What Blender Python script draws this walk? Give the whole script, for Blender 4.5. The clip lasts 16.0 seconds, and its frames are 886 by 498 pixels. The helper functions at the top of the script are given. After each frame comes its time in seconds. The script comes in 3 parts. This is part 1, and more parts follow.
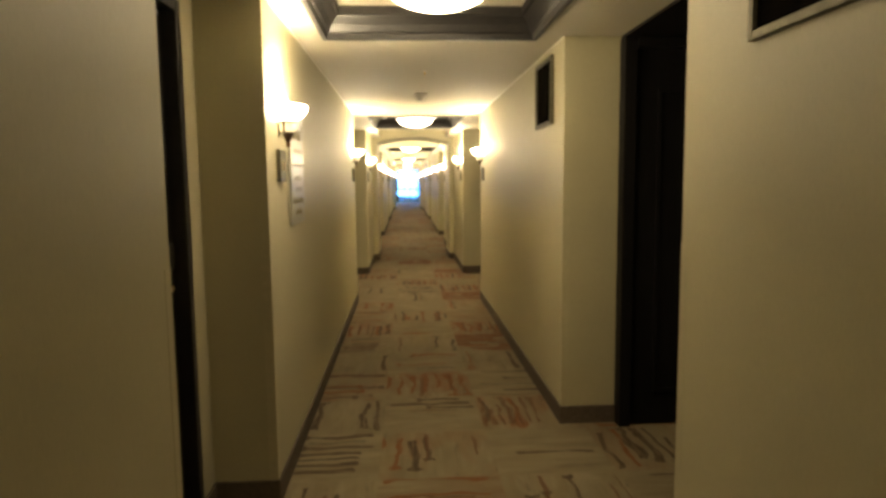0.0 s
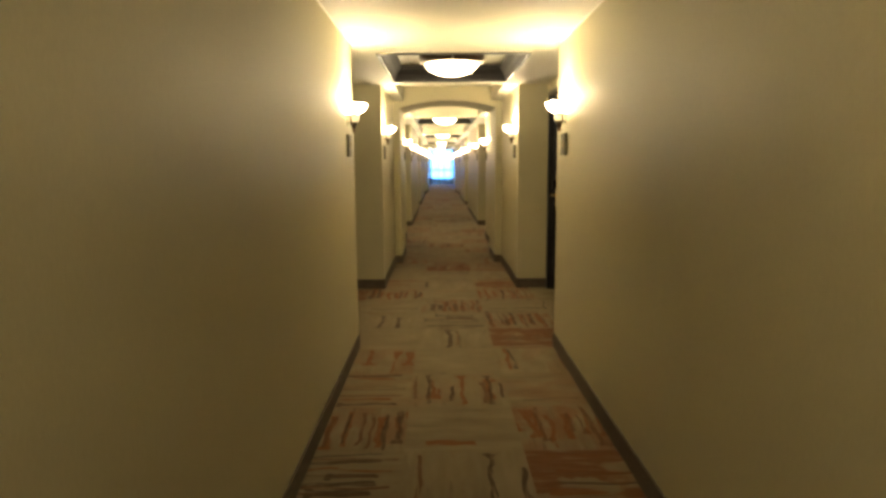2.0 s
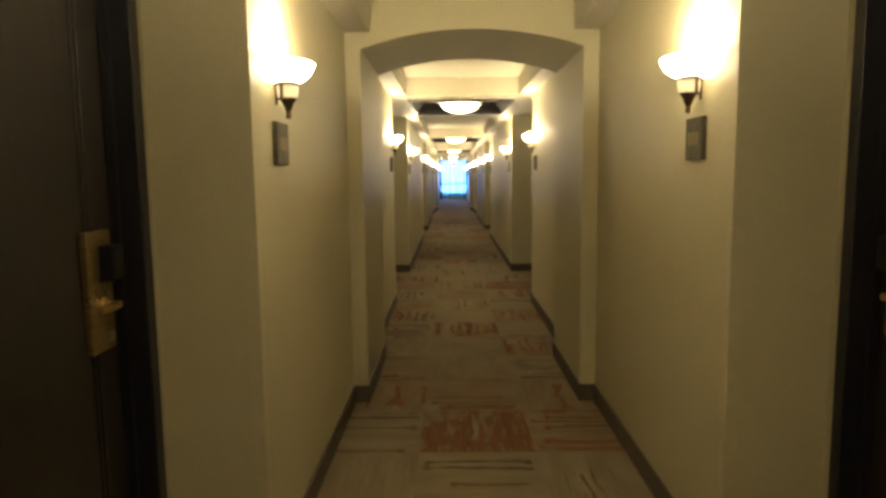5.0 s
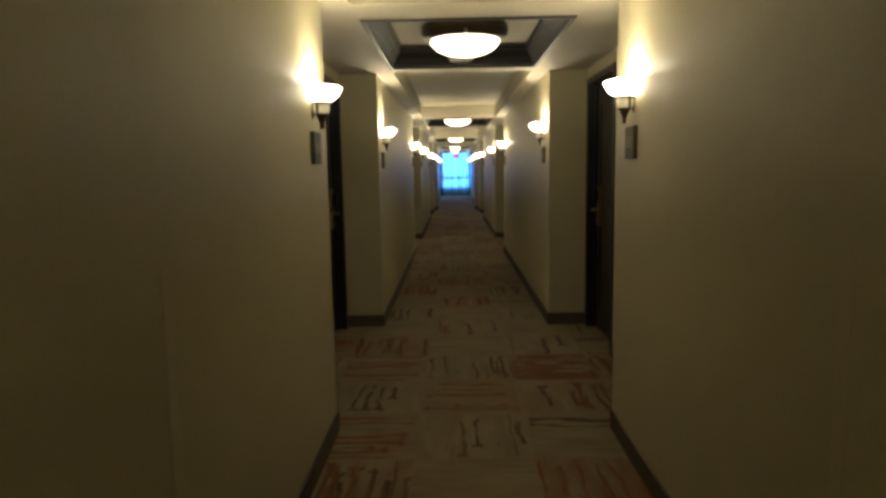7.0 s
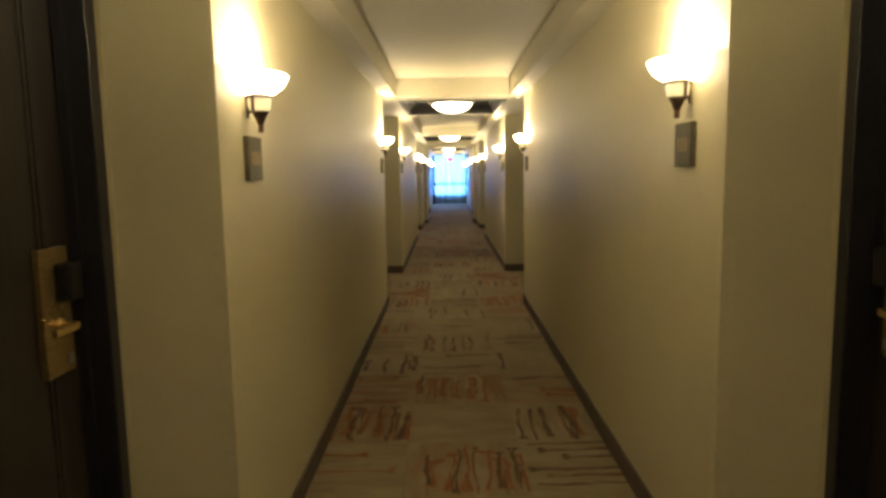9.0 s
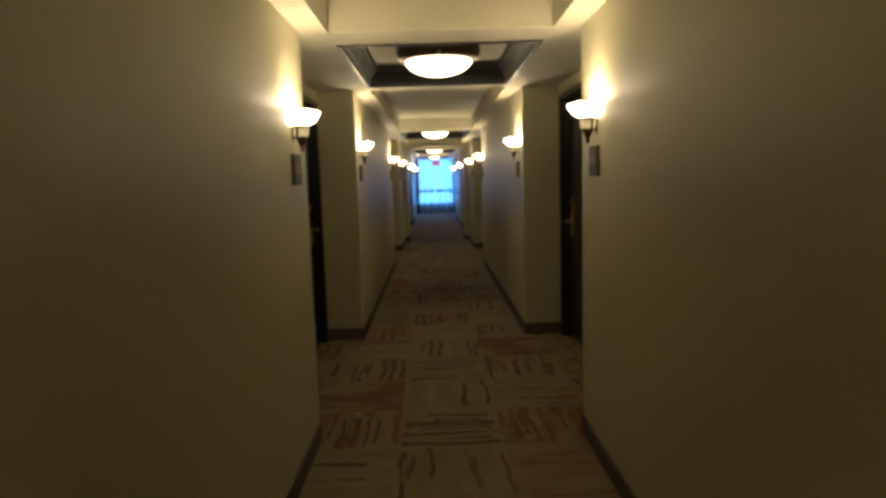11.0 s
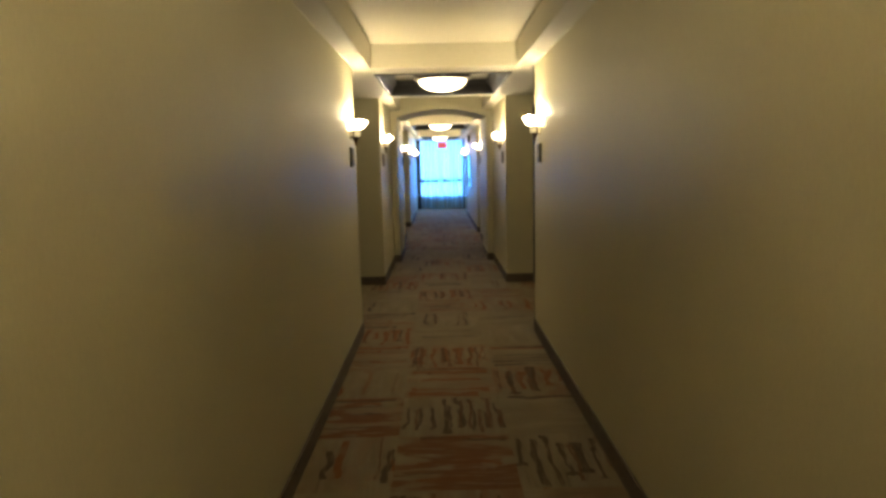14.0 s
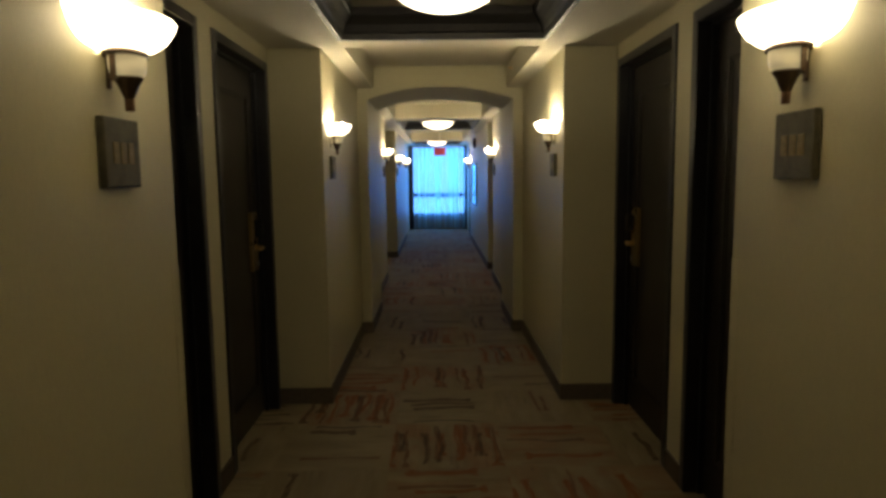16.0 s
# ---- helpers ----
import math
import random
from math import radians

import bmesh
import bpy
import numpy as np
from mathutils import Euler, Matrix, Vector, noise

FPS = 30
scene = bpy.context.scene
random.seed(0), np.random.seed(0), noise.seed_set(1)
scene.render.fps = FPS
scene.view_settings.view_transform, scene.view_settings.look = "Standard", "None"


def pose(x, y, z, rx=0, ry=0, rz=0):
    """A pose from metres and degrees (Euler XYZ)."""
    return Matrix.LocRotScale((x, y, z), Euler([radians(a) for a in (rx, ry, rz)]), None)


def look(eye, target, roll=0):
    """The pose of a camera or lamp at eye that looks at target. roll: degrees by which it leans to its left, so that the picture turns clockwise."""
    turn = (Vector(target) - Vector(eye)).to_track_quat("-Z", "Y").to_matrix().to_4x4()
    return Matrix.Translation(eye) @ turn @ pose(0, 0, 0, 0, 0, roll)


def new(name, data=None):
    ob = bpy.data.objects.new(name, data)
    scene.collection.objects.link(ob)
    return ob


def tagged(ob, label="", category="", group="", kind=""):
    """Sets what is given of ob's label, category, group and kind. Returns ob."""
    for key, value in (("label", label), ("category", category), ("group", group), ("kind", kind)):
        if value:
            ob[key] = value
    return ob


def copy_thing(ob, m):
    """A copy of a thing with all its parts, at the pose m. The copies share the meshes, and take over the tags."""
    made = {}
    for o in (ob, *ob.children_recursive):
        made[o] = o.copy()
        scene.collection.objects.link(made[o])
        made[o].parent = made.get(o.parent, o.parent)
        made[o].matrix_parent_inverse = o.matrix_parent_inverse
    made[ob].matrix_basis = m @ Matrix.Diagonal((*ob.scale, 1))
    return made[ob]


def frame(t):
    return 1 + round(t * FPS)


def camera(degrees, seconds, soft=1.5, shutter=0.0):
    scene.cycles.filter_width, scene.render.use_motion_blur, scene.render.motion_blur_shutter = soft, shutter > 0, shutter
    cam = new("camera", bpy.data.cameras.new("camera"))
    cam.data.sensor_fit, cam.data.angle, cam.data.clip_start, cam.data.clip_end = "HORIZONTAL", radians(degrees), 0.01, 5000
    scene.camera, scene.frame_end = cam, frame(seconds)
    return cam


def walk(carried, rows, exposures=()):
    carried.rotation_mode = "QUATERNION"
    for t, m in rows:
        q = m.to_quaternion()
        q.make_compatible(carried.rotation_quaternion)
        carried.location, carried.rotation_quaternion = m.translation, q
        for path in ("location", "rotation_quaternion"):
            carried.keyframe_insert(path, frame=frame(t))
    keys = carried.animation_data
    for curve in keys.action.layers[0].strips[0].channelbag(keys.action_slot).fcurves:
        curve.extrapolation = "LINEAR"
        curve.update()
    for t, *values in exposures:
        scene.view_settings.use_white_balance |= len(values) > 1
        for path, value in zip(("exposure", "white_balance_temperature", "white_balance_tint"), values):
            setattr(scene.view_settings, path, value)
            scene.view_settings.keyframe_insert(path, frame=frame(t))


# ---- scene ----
cam = camera(68.7, 16.0, soft=3.3)
PATH = [
    (0, (-0.158, 0.177, 1.446), (-0.044, 2.162, 1.238), -0.6),
    (0.5, (-0.148, 0.964, 1.433), (-0.119, 2.951, 1.211), -0.7),
    (1, (-0.156, 1.758, 1.437), (-0.134, 3.744, 1.198), -0.3),
    (1.5, (-0.157, 2.44, 1.421), (-0.119, 4.424, 1.17), -0.1),
    (2, (-0.123, 3.151, 1.405), (-0.113, 5.134, 1.141), -0.4),
    (2.5, (-0.131, 3.97, 1.417), (-0.122, 5.954, 1.161), -0.3),
    (3, (-0.09, 4.797, 1.404), (-0.088, 6.782, 1.159), -0.3),
    (3.5, (-0.12, 5.722, 1.402), (-0.121, 7.708, 1.168), -0.7),
    (4, (-0.135, 6.603, 1.409), (-0.141, 8.591, 1.188), -0.7),
    (6.5, (-0.121, 11.04, 1.402), (-0.17, 13.025, 1.159), -0.8),
    (7, (-0.095, 12.006, 1.421), (-0.13, 13.99, 1.174), -1.0),
    (7.5, (-0.105, 12.954, 1.444), (-0.115, 14.941, 1.212), -1.5),
    (8, (-0.079, 13.918, 1.432), (-0.086, 15.904, 1.201), -1.3),
    (8.5, (-0.065, 14.902, 1.411), (-0.071, 16.888, 1.177), -1.6),
    (9, (-0.074, 15.839, 1.445), (-0.091, 17.825, 1.211), -1.0),
    (11.5, (-0.058, 20.218, 1.467), (-0.03, 22.206, 1.249), -1.8),
    (12, (-0.027, 21.14, 1.44), (-0.006, 23.126, 1.204), -1.8),
    (12.5, (-0.053, 22.038, 1.419), (-0.04, 24.02, 1.15), -1.7),
    (13, (-0.081, 22.936, 1.432), (-0.072, 24.918, 1.167), -1.6),
    (13.5, (-0.049, 23.868, 1.46), (-0.038, 25.849, 1.188), -1.5),
    (14, (-0.06, 24.719, 1.454), (-0.052, 26.702, 1.195), -1.3),
    (14.5, (-0.031, 25.646, 1.446), (-0.025, 27.63, 1.194), -1.1),
    (15, (-0.021, 26.605, 1.421), (-0.01, 28.59, 1.18), -1.0),
    (15.5, (-0.07, 27.516, 1.45), (-0.054, 29.502, 1.215), -0.9),
    (16, (-0.055, 28.489, 1.471), (-0.034, 30.476, 1.243), -0.7),
]
# the phone camera darkens near the bright lamps and brightens between them
EXPOSURES = [
    (0, 3.05, 7000, 13), (0.5, 2.97, 7150, 13), (1.5, 2.88, 7050, 13), (2, 2.66, 7300, 12), (2.5, 2.08, 7350, 14), (3, 1.45, 7200, 13),
    (3.5, 1.24, 6800, 12), (4, 1.05, 6600, 13), (4.5, 1.75, 6850, 12), (5, 2.28, 7000, 12), (5.5, 2.2, 6950, 11), (6, 1.75, 6650, 11),
    (6.5, 1.38, 6350, 11), (7, 1.17, 6250, 11), (8, 0.94, 6250, 13), (8.5, 1.73, 6850, 12), (9, 2.28, 7050, 12), (9.5, 2.22, 7000, 12),
    (10, 1.8, 6900, 12), (10.5, 1.38, 6850, 12), (11, 1.06, 6850, 13), (11.5, 0.9, 6900, 13), (12, 0.93, 6800, 11), (12.5, 1.58, 6850, 13),
    (13, 2.24, 7050, 12), (13.5, 2.28, 7000, 11), (14, 1.87, 6950, 10), (14.5, 1.43, 6800, 10), (15, 1.08, 6700, 9), (16, 0.79, 6600, 10)]
walk(cam, [(t, look(eye, target, roll)) for t, eye, target, roll in PATH], EXPOSURES)

# ---- plan (metres): the walk goes along +y ----
HALF = 0.752          # half width between the corridor walls
ALC = 1.078           # half width in the door bays
OUT = 1.36            # outer face of the walls
CEIL = 2.25           # ceiling over bays, soffits and the first stretch
RAISED = 2.445        # raised ceiling between the soffits
TRAY_Z = 2.405        # ceiling inside the trays
SOFFIT = 0.603        # inner edge of the soffits
Y0, Y1 = -2.8, 46.3   # wall behind the camera, window wall
BAYS = [(8.0, 10.37), (15.41, 17.786), (22.886, 25.212), (30.23, 32.585)]
B1L, B1R = (1.833, 3.037), (2.26, 3.879)
B6 = (37.63, 40.1, 38.49)   # near edge, far edge left, far edge right
B7 = 43.6
FRAME_H, FRAME_W = 2.155, 0.97
TILE = 0.5915         # carpet tiles, in three columns between the walls

# ---- light ----
LAMP = (1.0, 0.86, 0.58)
BULB, BOWL, DOME = 1000.0, 5.4, 3.5
world = bpy.data.worlds.new("world")
scene.world = world
world.use_nodes = True
sky = world.node_tree.nodes.new("ShaderNodeTexSky")
sky.sky_type, sky.sun_disc = "NISHITA", False
sky.sun_elevation, sky.sun_rotation = radians(38), radians(150)
world.node_tree.links.new(sky.outputs[0], world.node_tree.nodes["Background"].inputs[0])
world.node_tree.nodes["Background"].inputs[1].default_value = 0.1
day = bpy.data.lights.new("window_daylight", "AREA")
day.shape, day.size, day.size_y, day.energy, day.color = "RECTANGLE", 1.9, 2.3, 72.0, (0.05, 0.32, 1.0)
new("window_daylight", day).matrix_world = pose(0.01, Y1 + 0.45, 1.3, -90, 0, 0)


# ---- materials ----
def material(name):
    m = bpy.data.materials.new(name)
    m.use_nodes = True
    nt = m.node_tree
    return m, nt, nt.nodes["Principled BSDF"]


def node(nt, kind, links=(), **values):
    """A node with its inputs set by name, and links of (output socket, input name)."""
    n = nt.nodes.new(kind)
    for key, value in values.items():
        n.inputs[key.replace("_", " ")].default_value = value
    for out, key in links:
        nt.links.new(out, n.inputs[key])
    return n


def coords(nt, scale=(1, 1, 1), output="Object"):
    tc = nt.nodes.new("ShaderNodeTexCoord")
    mp = nt.nodes.new("ShaderNodeMapping")
    mp.inputs["Scale"].default_value = scale
    nt.links.new(tc.outputs[output], mp.inputs["Vector"])
    return mp.outputs[0]


def ramp(nt, fac, stops):
    r = nt.nodes.new("ShaderNodeValToRGB")
    while len(r.color_ramp.elements) < len(stops):
        r.color_ramp.elements.new(0.5)
    for e, (p, c) in zip(r.color_ramp.elements, stops):
        e.position, e.color = p, (*c, 1)
    nt.links.new(fac, r.inputs[0])
    return r.outputs[0]


def mixed(nt, fac, a, b, kind="MIX"):
    n = nt.nodes.new("ShaderNodeMix")
    n.data_type, n.blend_type = "RGBA", kind
    for value, key in ((fac, 0), (a, 6), (b, 7)):
        if isinstance(value, (int, float)):
            n.inputs[key].default_value = value
        elif isinstance(value, tuple):
            n.inputs[key].default_value = (*value, 1)
        else:
            nt.links.new(value, n.inputs[key])
    return n.outputs[2]


def maths(nt, op, a, b=0.5):
    n = nt.nodes.new("ShaderNodeMath")
    n.operation = op
    for value, key in ((a, 0), (b, 1)):
        if isinstance(value, (int, float)):
            n.inputs[key].default_value = value
        else:
            nt.links.new(value, n.inputs[key])
    return n.outputs[0]


def surface(name, dark, light, rough=0.6, grain=(60, 60, 60), large=1.3, bump=0.1, metal=0.0, spec=0.5, wear=0.35):
    """Paint, vinyl, wood or metal: two scales of variation, and a fine relief."""
    m, nt, bsdf = material(name)
    fine = node(nt, "ShaderNodeTexNoise", [(coords(nt, grain), "Vector")], Scale=1.0, Detail=4.0, Roughness=0.6)
    big = node(nt, "ShaderNodeTexNoise", [(coords(nt), "Vector")], Scale=large, Detail=5.0, Roughness=0.65)
    both = maths(nt, "ADD", maths(nt, "MULTIPLY", fine.outputs[0], 1 - wear), maths(nt, "MULTIPLY", big.outputs[0], wear))
    nt.links.new(ramp(nt, both, [(0.35, dark), (0.65, light)]), bsdf.inputs["Base Color"])
    r = node(nt, "ShaderNodeMapRange", [(big.outputs[0], "Value")])
    r.inputs["To Min"].default_value, r.inputs["To Max"].default_value = rough - 0.08, min(1, rough + 0.1)
    nt.links.new(r.outputs[0], bsdf.inputs["Roughness"])
    bsdf.inputs["Metallic"].default_value = metal
    bsdf.inputs["Specular IOR Level"].default_value = spec
    b = node(nt, "ShaderNodeBump", [(fine.outputs[0], "Height")], Strength=bump, Distance=0.003)
    nt.links.new(b.outputs[0], bsdf.inputs["Normal"])
    return m


def glowing(name, color, strength, base=(0.8, 0.75, 0.65), rough=0.35, cloud=0.0):
    m, nt, bsdf = material(name)
    bsdf.inputs["Base Color"].default_value = (*base, 1)
    bsdf.inputs["Roughness"].default_value = rough
    bsdf.inputs["Emission Color"].default_value = (*color, 1)
    bsdf.inputs["Emission Strength"].default_value = strength
    if cloud:
        n = node(nt, "ShaderNodeTexNoise", [(coords(nt), "Vector")], Scale=14.0, Detail=4.0, Distortion=1.2)
        nt.links.new(ramp(nt, n.outputs[0], [(0.3, tuple(c * (1 - cloud) for c in color)), (0.7, color)]), bsdf.inputs["Emission Color"])
    return m


def carpet_material():
    """Carpet tile with rows of brushed strokes along y: beige ground, rust and dark brown marks that differ from tile to tile."""
    m, nt, bsdf = material("patterned_carpet")
    info = nt.nodes.new("ShaderNodeObjectInfo")
    tc = nt.nodes.new("ShaderNodeTexCoord")
    chance = info.outputs["Random"]
    xyz = node(nt, "ShaderNodeSeparateXYZ", [(tc.outputs["Object"], "Vector")])
    shift = node(nt, "ShaderNodeCombineXYZ", [(maths(nt, "MULTIPLY", chance, 91.0), "X"), (maths(nt, "MULTIPLY", chance, 37.0), "Y")])
    add = nt.nodes.new("ShaderNodeVectorMath")
    nt.links.new(tc.outputs["Object"], add.inputs[0])
    nt.links.new(shift.outputs[0], add.inputs[1])

    def noisy(scale, offset, distortion=0.0, detail=2.0):
        mp = nt.nodes.new("ShaderNodeMapping")
        mp.inputs["Scale"].default_value, mp.inputs["Location"].default_value = scale, (offset, offset * 0.7, 0)
        nt.links.new(add.outputs[0], mp.inputs["Vector"])
        return node(nt, "ShaderNodeTexNoise", [(mp.outputs[0], "Vector")], Scale=1.0, Detail=detail, Distortion=distortion).outputs[0]

    def level(value, low, high):
        r = node(nt, "ShaderNodeMapRange", [(value, "Value")])
        r.inputs["From Min"].default_value, r.inputs["From Max"].default_value = low, high
        return r.outputs[0]

    u = maths(nt, "DIVIDE", xyz.outputs[0], TILE)
    v = maths(nt, "DIVIDE", xyz.outputs[1], TILE)

    def strokes(count, offset, amount, pool):
        """Wavering brush strokes side by side along y, each of its own length and breadth, swelling into a pool at one end."""
        waver = maths(nt, "MULTIPLY", maths(nt, "SUBTRACT", noisy((4.5, 3.2, 1), offset, 0.4, 3.0), 0.5), 1.5)
        run = maths(nt, "ADD", maths(nt, "MULTIPLY", maths(nt, "ADD", u, 0.5), count), waver)
        cell = maths(nt, "FLOOR", run)
        away = maths(nt, "ABSOLUTE", maths(nt, "SUBTRACT", maths(nt, "FRACT", run), 0.5))

        def chances(z):
            at = node(nt, "ShaderNodeCombineXYZ", [(cell, "X"), (maths(nt, "MULTIPLY", chance, 173.0), "Y")], Z=z)
            white = nt.nodes.new("ShaderNodeTexWhiteNoise")
            nt.links.new(at.outputs[0], white.inputs["Vector"])
            return node(nt, "ShaderNodeSeparateColor", [(white.outputs["Color"], "Color")]).outputs

        here, low, high = chances(offset)
        broad, swell, tone = chances(offset + 3.0)
        ragged = maths(nt, "MULTIPLY", maths(nt, "SUBTRACT", noisy((26, 3, 1), offset + 13.0), 0.5), 0.10)
        start = maths(nt, "SUBTRACT", maths(nt, "MULTIPLY", low, 0.22), 0.47)
        end = maths(nt, "SUBTRACT", 0.47, maths(nt, "MULTIPLY", maths(nt, "POWER", high, 1.8), 0.42))
        inside = maths(nt, "MINIMUM", maths(nt, "SUBTRACT", v, start), maths(nt, "SUBTRACT", end, v))
        length = level(maths(nt, "ADD", inside, ragged), -0.006, 0.012)
        near_end = level(maths(nt, "SUBTRACT", v, start), 0.34, 0.03)
        cap = level(maths(nt, "SUBTRACT", end, v), 0.075, 0.035)
        breadth = maths(nt, "ADD", maths(nt, "MULTIPLY", broad, 0.17), 0.10)
        breadth = maths(nt, "ADD", breadth, maths(nt, "MULTIPLY", maths(nt, "MULTIPLY", near_end, level(swell, 0.45, 1.0)), pool))
        breadth = maths(nt, "ADD", breadth, maths(nt, "MULTIPLY", maths(nt, "MULTIPLY", cap, level(tone, 0.5, 0.55)), 0.3))
        breadth = maths(nt, "ADD", breadth, maths(nt, "MULTIPLY", maths(nt, "SUBTRACT", noisy((30, 9, 1), offset + 31.0), 0.5), 0.16))
        line = level(maths(nt, "SUBTRACT", breadth, away), -0.02, 0.05)
        used = level(maths(nt, "SUBTRACT", amount, here), -0.01, 0.01)
        brushed = level(noisy((70, 6, 1), offset + 21.0), 0.28, 0.5)
        out = line
        for f in (length, used, brushed):
            out = maths(nt, "MULTIPLY", out, f)
        return out

    tint = node(nt, "ShaderNodeSeparateColor", [(info.outputs["Color"], "Color")]).outputs
    rust, dark = tint[0], tint[1]
    ground = ramp(nt, noisy((7, 2.2, 1), 3.0, 0.3, 4.0), [(0.3, (0.172, 0.137, 0.079)), (0.55, (0.208, 0.168, 0.10)), (0.75, (0.248, 0.205, 0.127))])
    pale = maths(nt, "MULTIPLY", level(noisy((30, 3.0, 1), 5.0, 0.5), 0.5, 0.7), 0.2)
    wash = maths(nt, "MULTIPLY", level(noisy((5, 2.4, 1), 53.0, 1.2), 0.46, 0.6), maths(nt, "MULTIPLY", rust, 0.5))
    color = mixed(nt, pale, ground, (0.31, 0.277, 0.20))
    color = mixed(nt, wash, color, (0.21, 0.10, 0.045))
    thin = maths(nt, "MULTIPLY", level(noisy((40, 3.2, 1), 61.0, 0.6), 0.6, 0.65), level(noisy((3, 3, 1), 71.0), 0.46, 0.56))
    color = mixed(nt, maths(nt, "MULTIPLY", thin, 0.35), color, (0.085, 0.062, 0.040))
    color = mixed(nt, maths(nt, "MULTIPLY", strokes(6.5, 29.0, maths(nt, "MULTIPLY", rust, 0.88), 0.36), 0.95), color, (0.180, 0.066, 0.018))
    color = mixed(nt, maths(nt, "MULTIPLY", strokes(8.0, 83.0, maths(nt, "MULTIPLY", dark, 0.8), 0.16), 0.9), color, (0.052, 0.034, 0.020))
    color = mixed(nt, maths(nt, "MULTIPLY", strokes(11.0, 97.0, maths(nt, "MULTIPLY", maths(nt, "ADD", rust, dark), 0.26), 0.1), 0.8), color, (0.105, 0.045, 0.019))
    smear = maths(nt, "MULTIPLY", level(noisy((4.2, 2.0, 1), 113.0, 0.8, 3.0), 0.43, 0.5), level(noisy((46, 5, 1), 127.0), 0.3, 0.5))
    color = mixed(nt, maths(nt, "MULTIPLY", smear, tint[2]), color, (0.145, 0.058, 0.021))
    pile = node(nt, "ShaderNodeTexNoise", [(coords(nt, (1, 1, 1)), "Vector")], Scale=330.0, Detail=3.0)
    color = mixed(nt, 0.5, color, ramp(nt, pile.outputs[0], [(0.3, (0.5, 0.5, 0.5)), (0.7, (1.0, 1.0, 1.0))]), "MULTIPLY")
    nt.links.new(color, bsdf.inputs["Base Color"])
    bsdf.inputs["Roughness"].default_value = 0.95
    bsdf.inputs["Specular IOR Level"].default_value = 0.1
    bsdf.inputs["Sheen Weight"].default_value = 0.06
    bsdf.inputs["Sheen Roughness"].default_value = 0.5
    bsdf.inputs["Sheen Tint"].default_value = (1.0, 0.88, 0.72, 1)
    b = node(nt, "ShaderNodeBump", [(pile.outputs[0], "Height")], Strength=0.5, Distance=0.004)
    nt.links.new(b.outputs[0], bsdf.inputs["Normal"])
    return m


def sheer_material():
    m, nt, bsdf = material("daylight_tinted_sheer")
    out = nt.nodes["Material Output"]
    weave = node(nt, "ShaderNodeTexNoise", [(coords(nt, (260, 1, 20)), "Vector")], Scale=1.0, Detail=2.0)
    # pale cyan: some of the daylight's blue is put into the cloth colour
    color = ramp(nt, weave.outputs[0], [(0.3, (0.36, 0.56, 0.62)), (0.7, (0.50, 0.70, 0.76))])
    tl = node(nt, "ShaderNodeBsdfTranslucent", [(color, "Color")])
    df = node(nt, "ShaderNodeBsdfDiffuse", [(color, "Color")])
    tr = node(nt, "ShaderNodeBsdfTransparent")
    mix = node(nt, "ShaderNodeMixShader", [(df.outputs[0], 1), (tl.outputs[0], 2)], Fac=0.85)
    gather = node(nt, "ShaderNodeTexNoise", [(coords(nt, (15, 1, 0.3)), "Vector")], Scale=1.0, Detail=3.0)
    open_weave = node(nt, "ShaderNodeMapRange", [(gather.outputs[0], "Value")])
    for key, value in (("From Min", 0.36), ("From Max", 0.6), ("To Min", 0.12), ("To Max", 0.82)):
        open_weave.inputs[key].default_value = value
    mix2 = node(nt, "ShaderNodeMixShader", [(mix.outputs[0], 1), (tr.outputs[0], 2), (open_weave.outputs[0], 0)])
    nt.links.new(mix2.outputs[0], out.inputs[0])
    return m


def glass_material(name, color, rough, alpha):
    m, nt, bsdf = material(name)
    bsdf.inputs["Base Color"].default_value = (*color, 1)
    bsdf.inputs["Roughness"].default_value = rough
    bsdf.inputs["Alpha"].default_value = alpha
    return m


WALL = surface("cream_wallcovering", (0.39, 0.355, 0.23), (0.45, 0.41, 0.267), 0.5, (220, 220, 60), 0.7, 0.12, spec=0.36, wear=0.55)
PAINT = surface("cream_ceiling_paint", (0.43, 0.396, 0.297), (0.50, 0.46, 0.35), 0.75, (120, 120, 120), 0.6, 0.12)
BASE = surface("brown_vinyl_baseboard", (0.075, 0.058, 0.042), (0.115, 0.09, 0.066), 0.72, (40, 40, 40), 2.0, 0.1, spec=0.25)
WOOD = surface("dark_stained_wood", (0.008, 0.006, 0.0048), (0.021, 0.0152, 0.0115), 0.42, (70, 70, 3), 1.6, 0.25)
FRAME = surface("dark_painted_metal_frame", (0.006, 0.006, 0.009), (0.014, 0.013, 0.016), 0.35, (50, 50, 50), 2.0, 0.08)
TRIM = surface("black_brown_moulding", (0.012, 0.011, 0.011), (0.026, 0.023, 0.022), 0.48, (20, 60, 60), 2.0, 0.12)
# one near-black colour for the recess walls, its soffit and the service door
NEARBLACK = surface("near_black_finish", (0.003, 0.0028, 0.003), (0.008, 0.0068, 0.0065), 0.55, (70, 70, 3), 1.6, 0.15, spec=0.2)
BRASS = surface("worn_brass", (0.55, 0.38, 0.16), (0.78, 0.58, 0.27), 0.3, (40, 40, 200), 9.0, 0.05, metal=1.0)
AGED = surface("dull_worn_brass", (0.25, 0.18, 0.08), (0.40, 0.29, 0.13), 0.28, (40, 40, 120), 9.0, 0.06, metal=0.8)
BRONZE = surface("dark_bronze", (0.075, 0.05, 0.033), (0.13, 0.09, 0.06), 0.36, (60, 60, 60), 8.0, 0.06, metal=0.85)
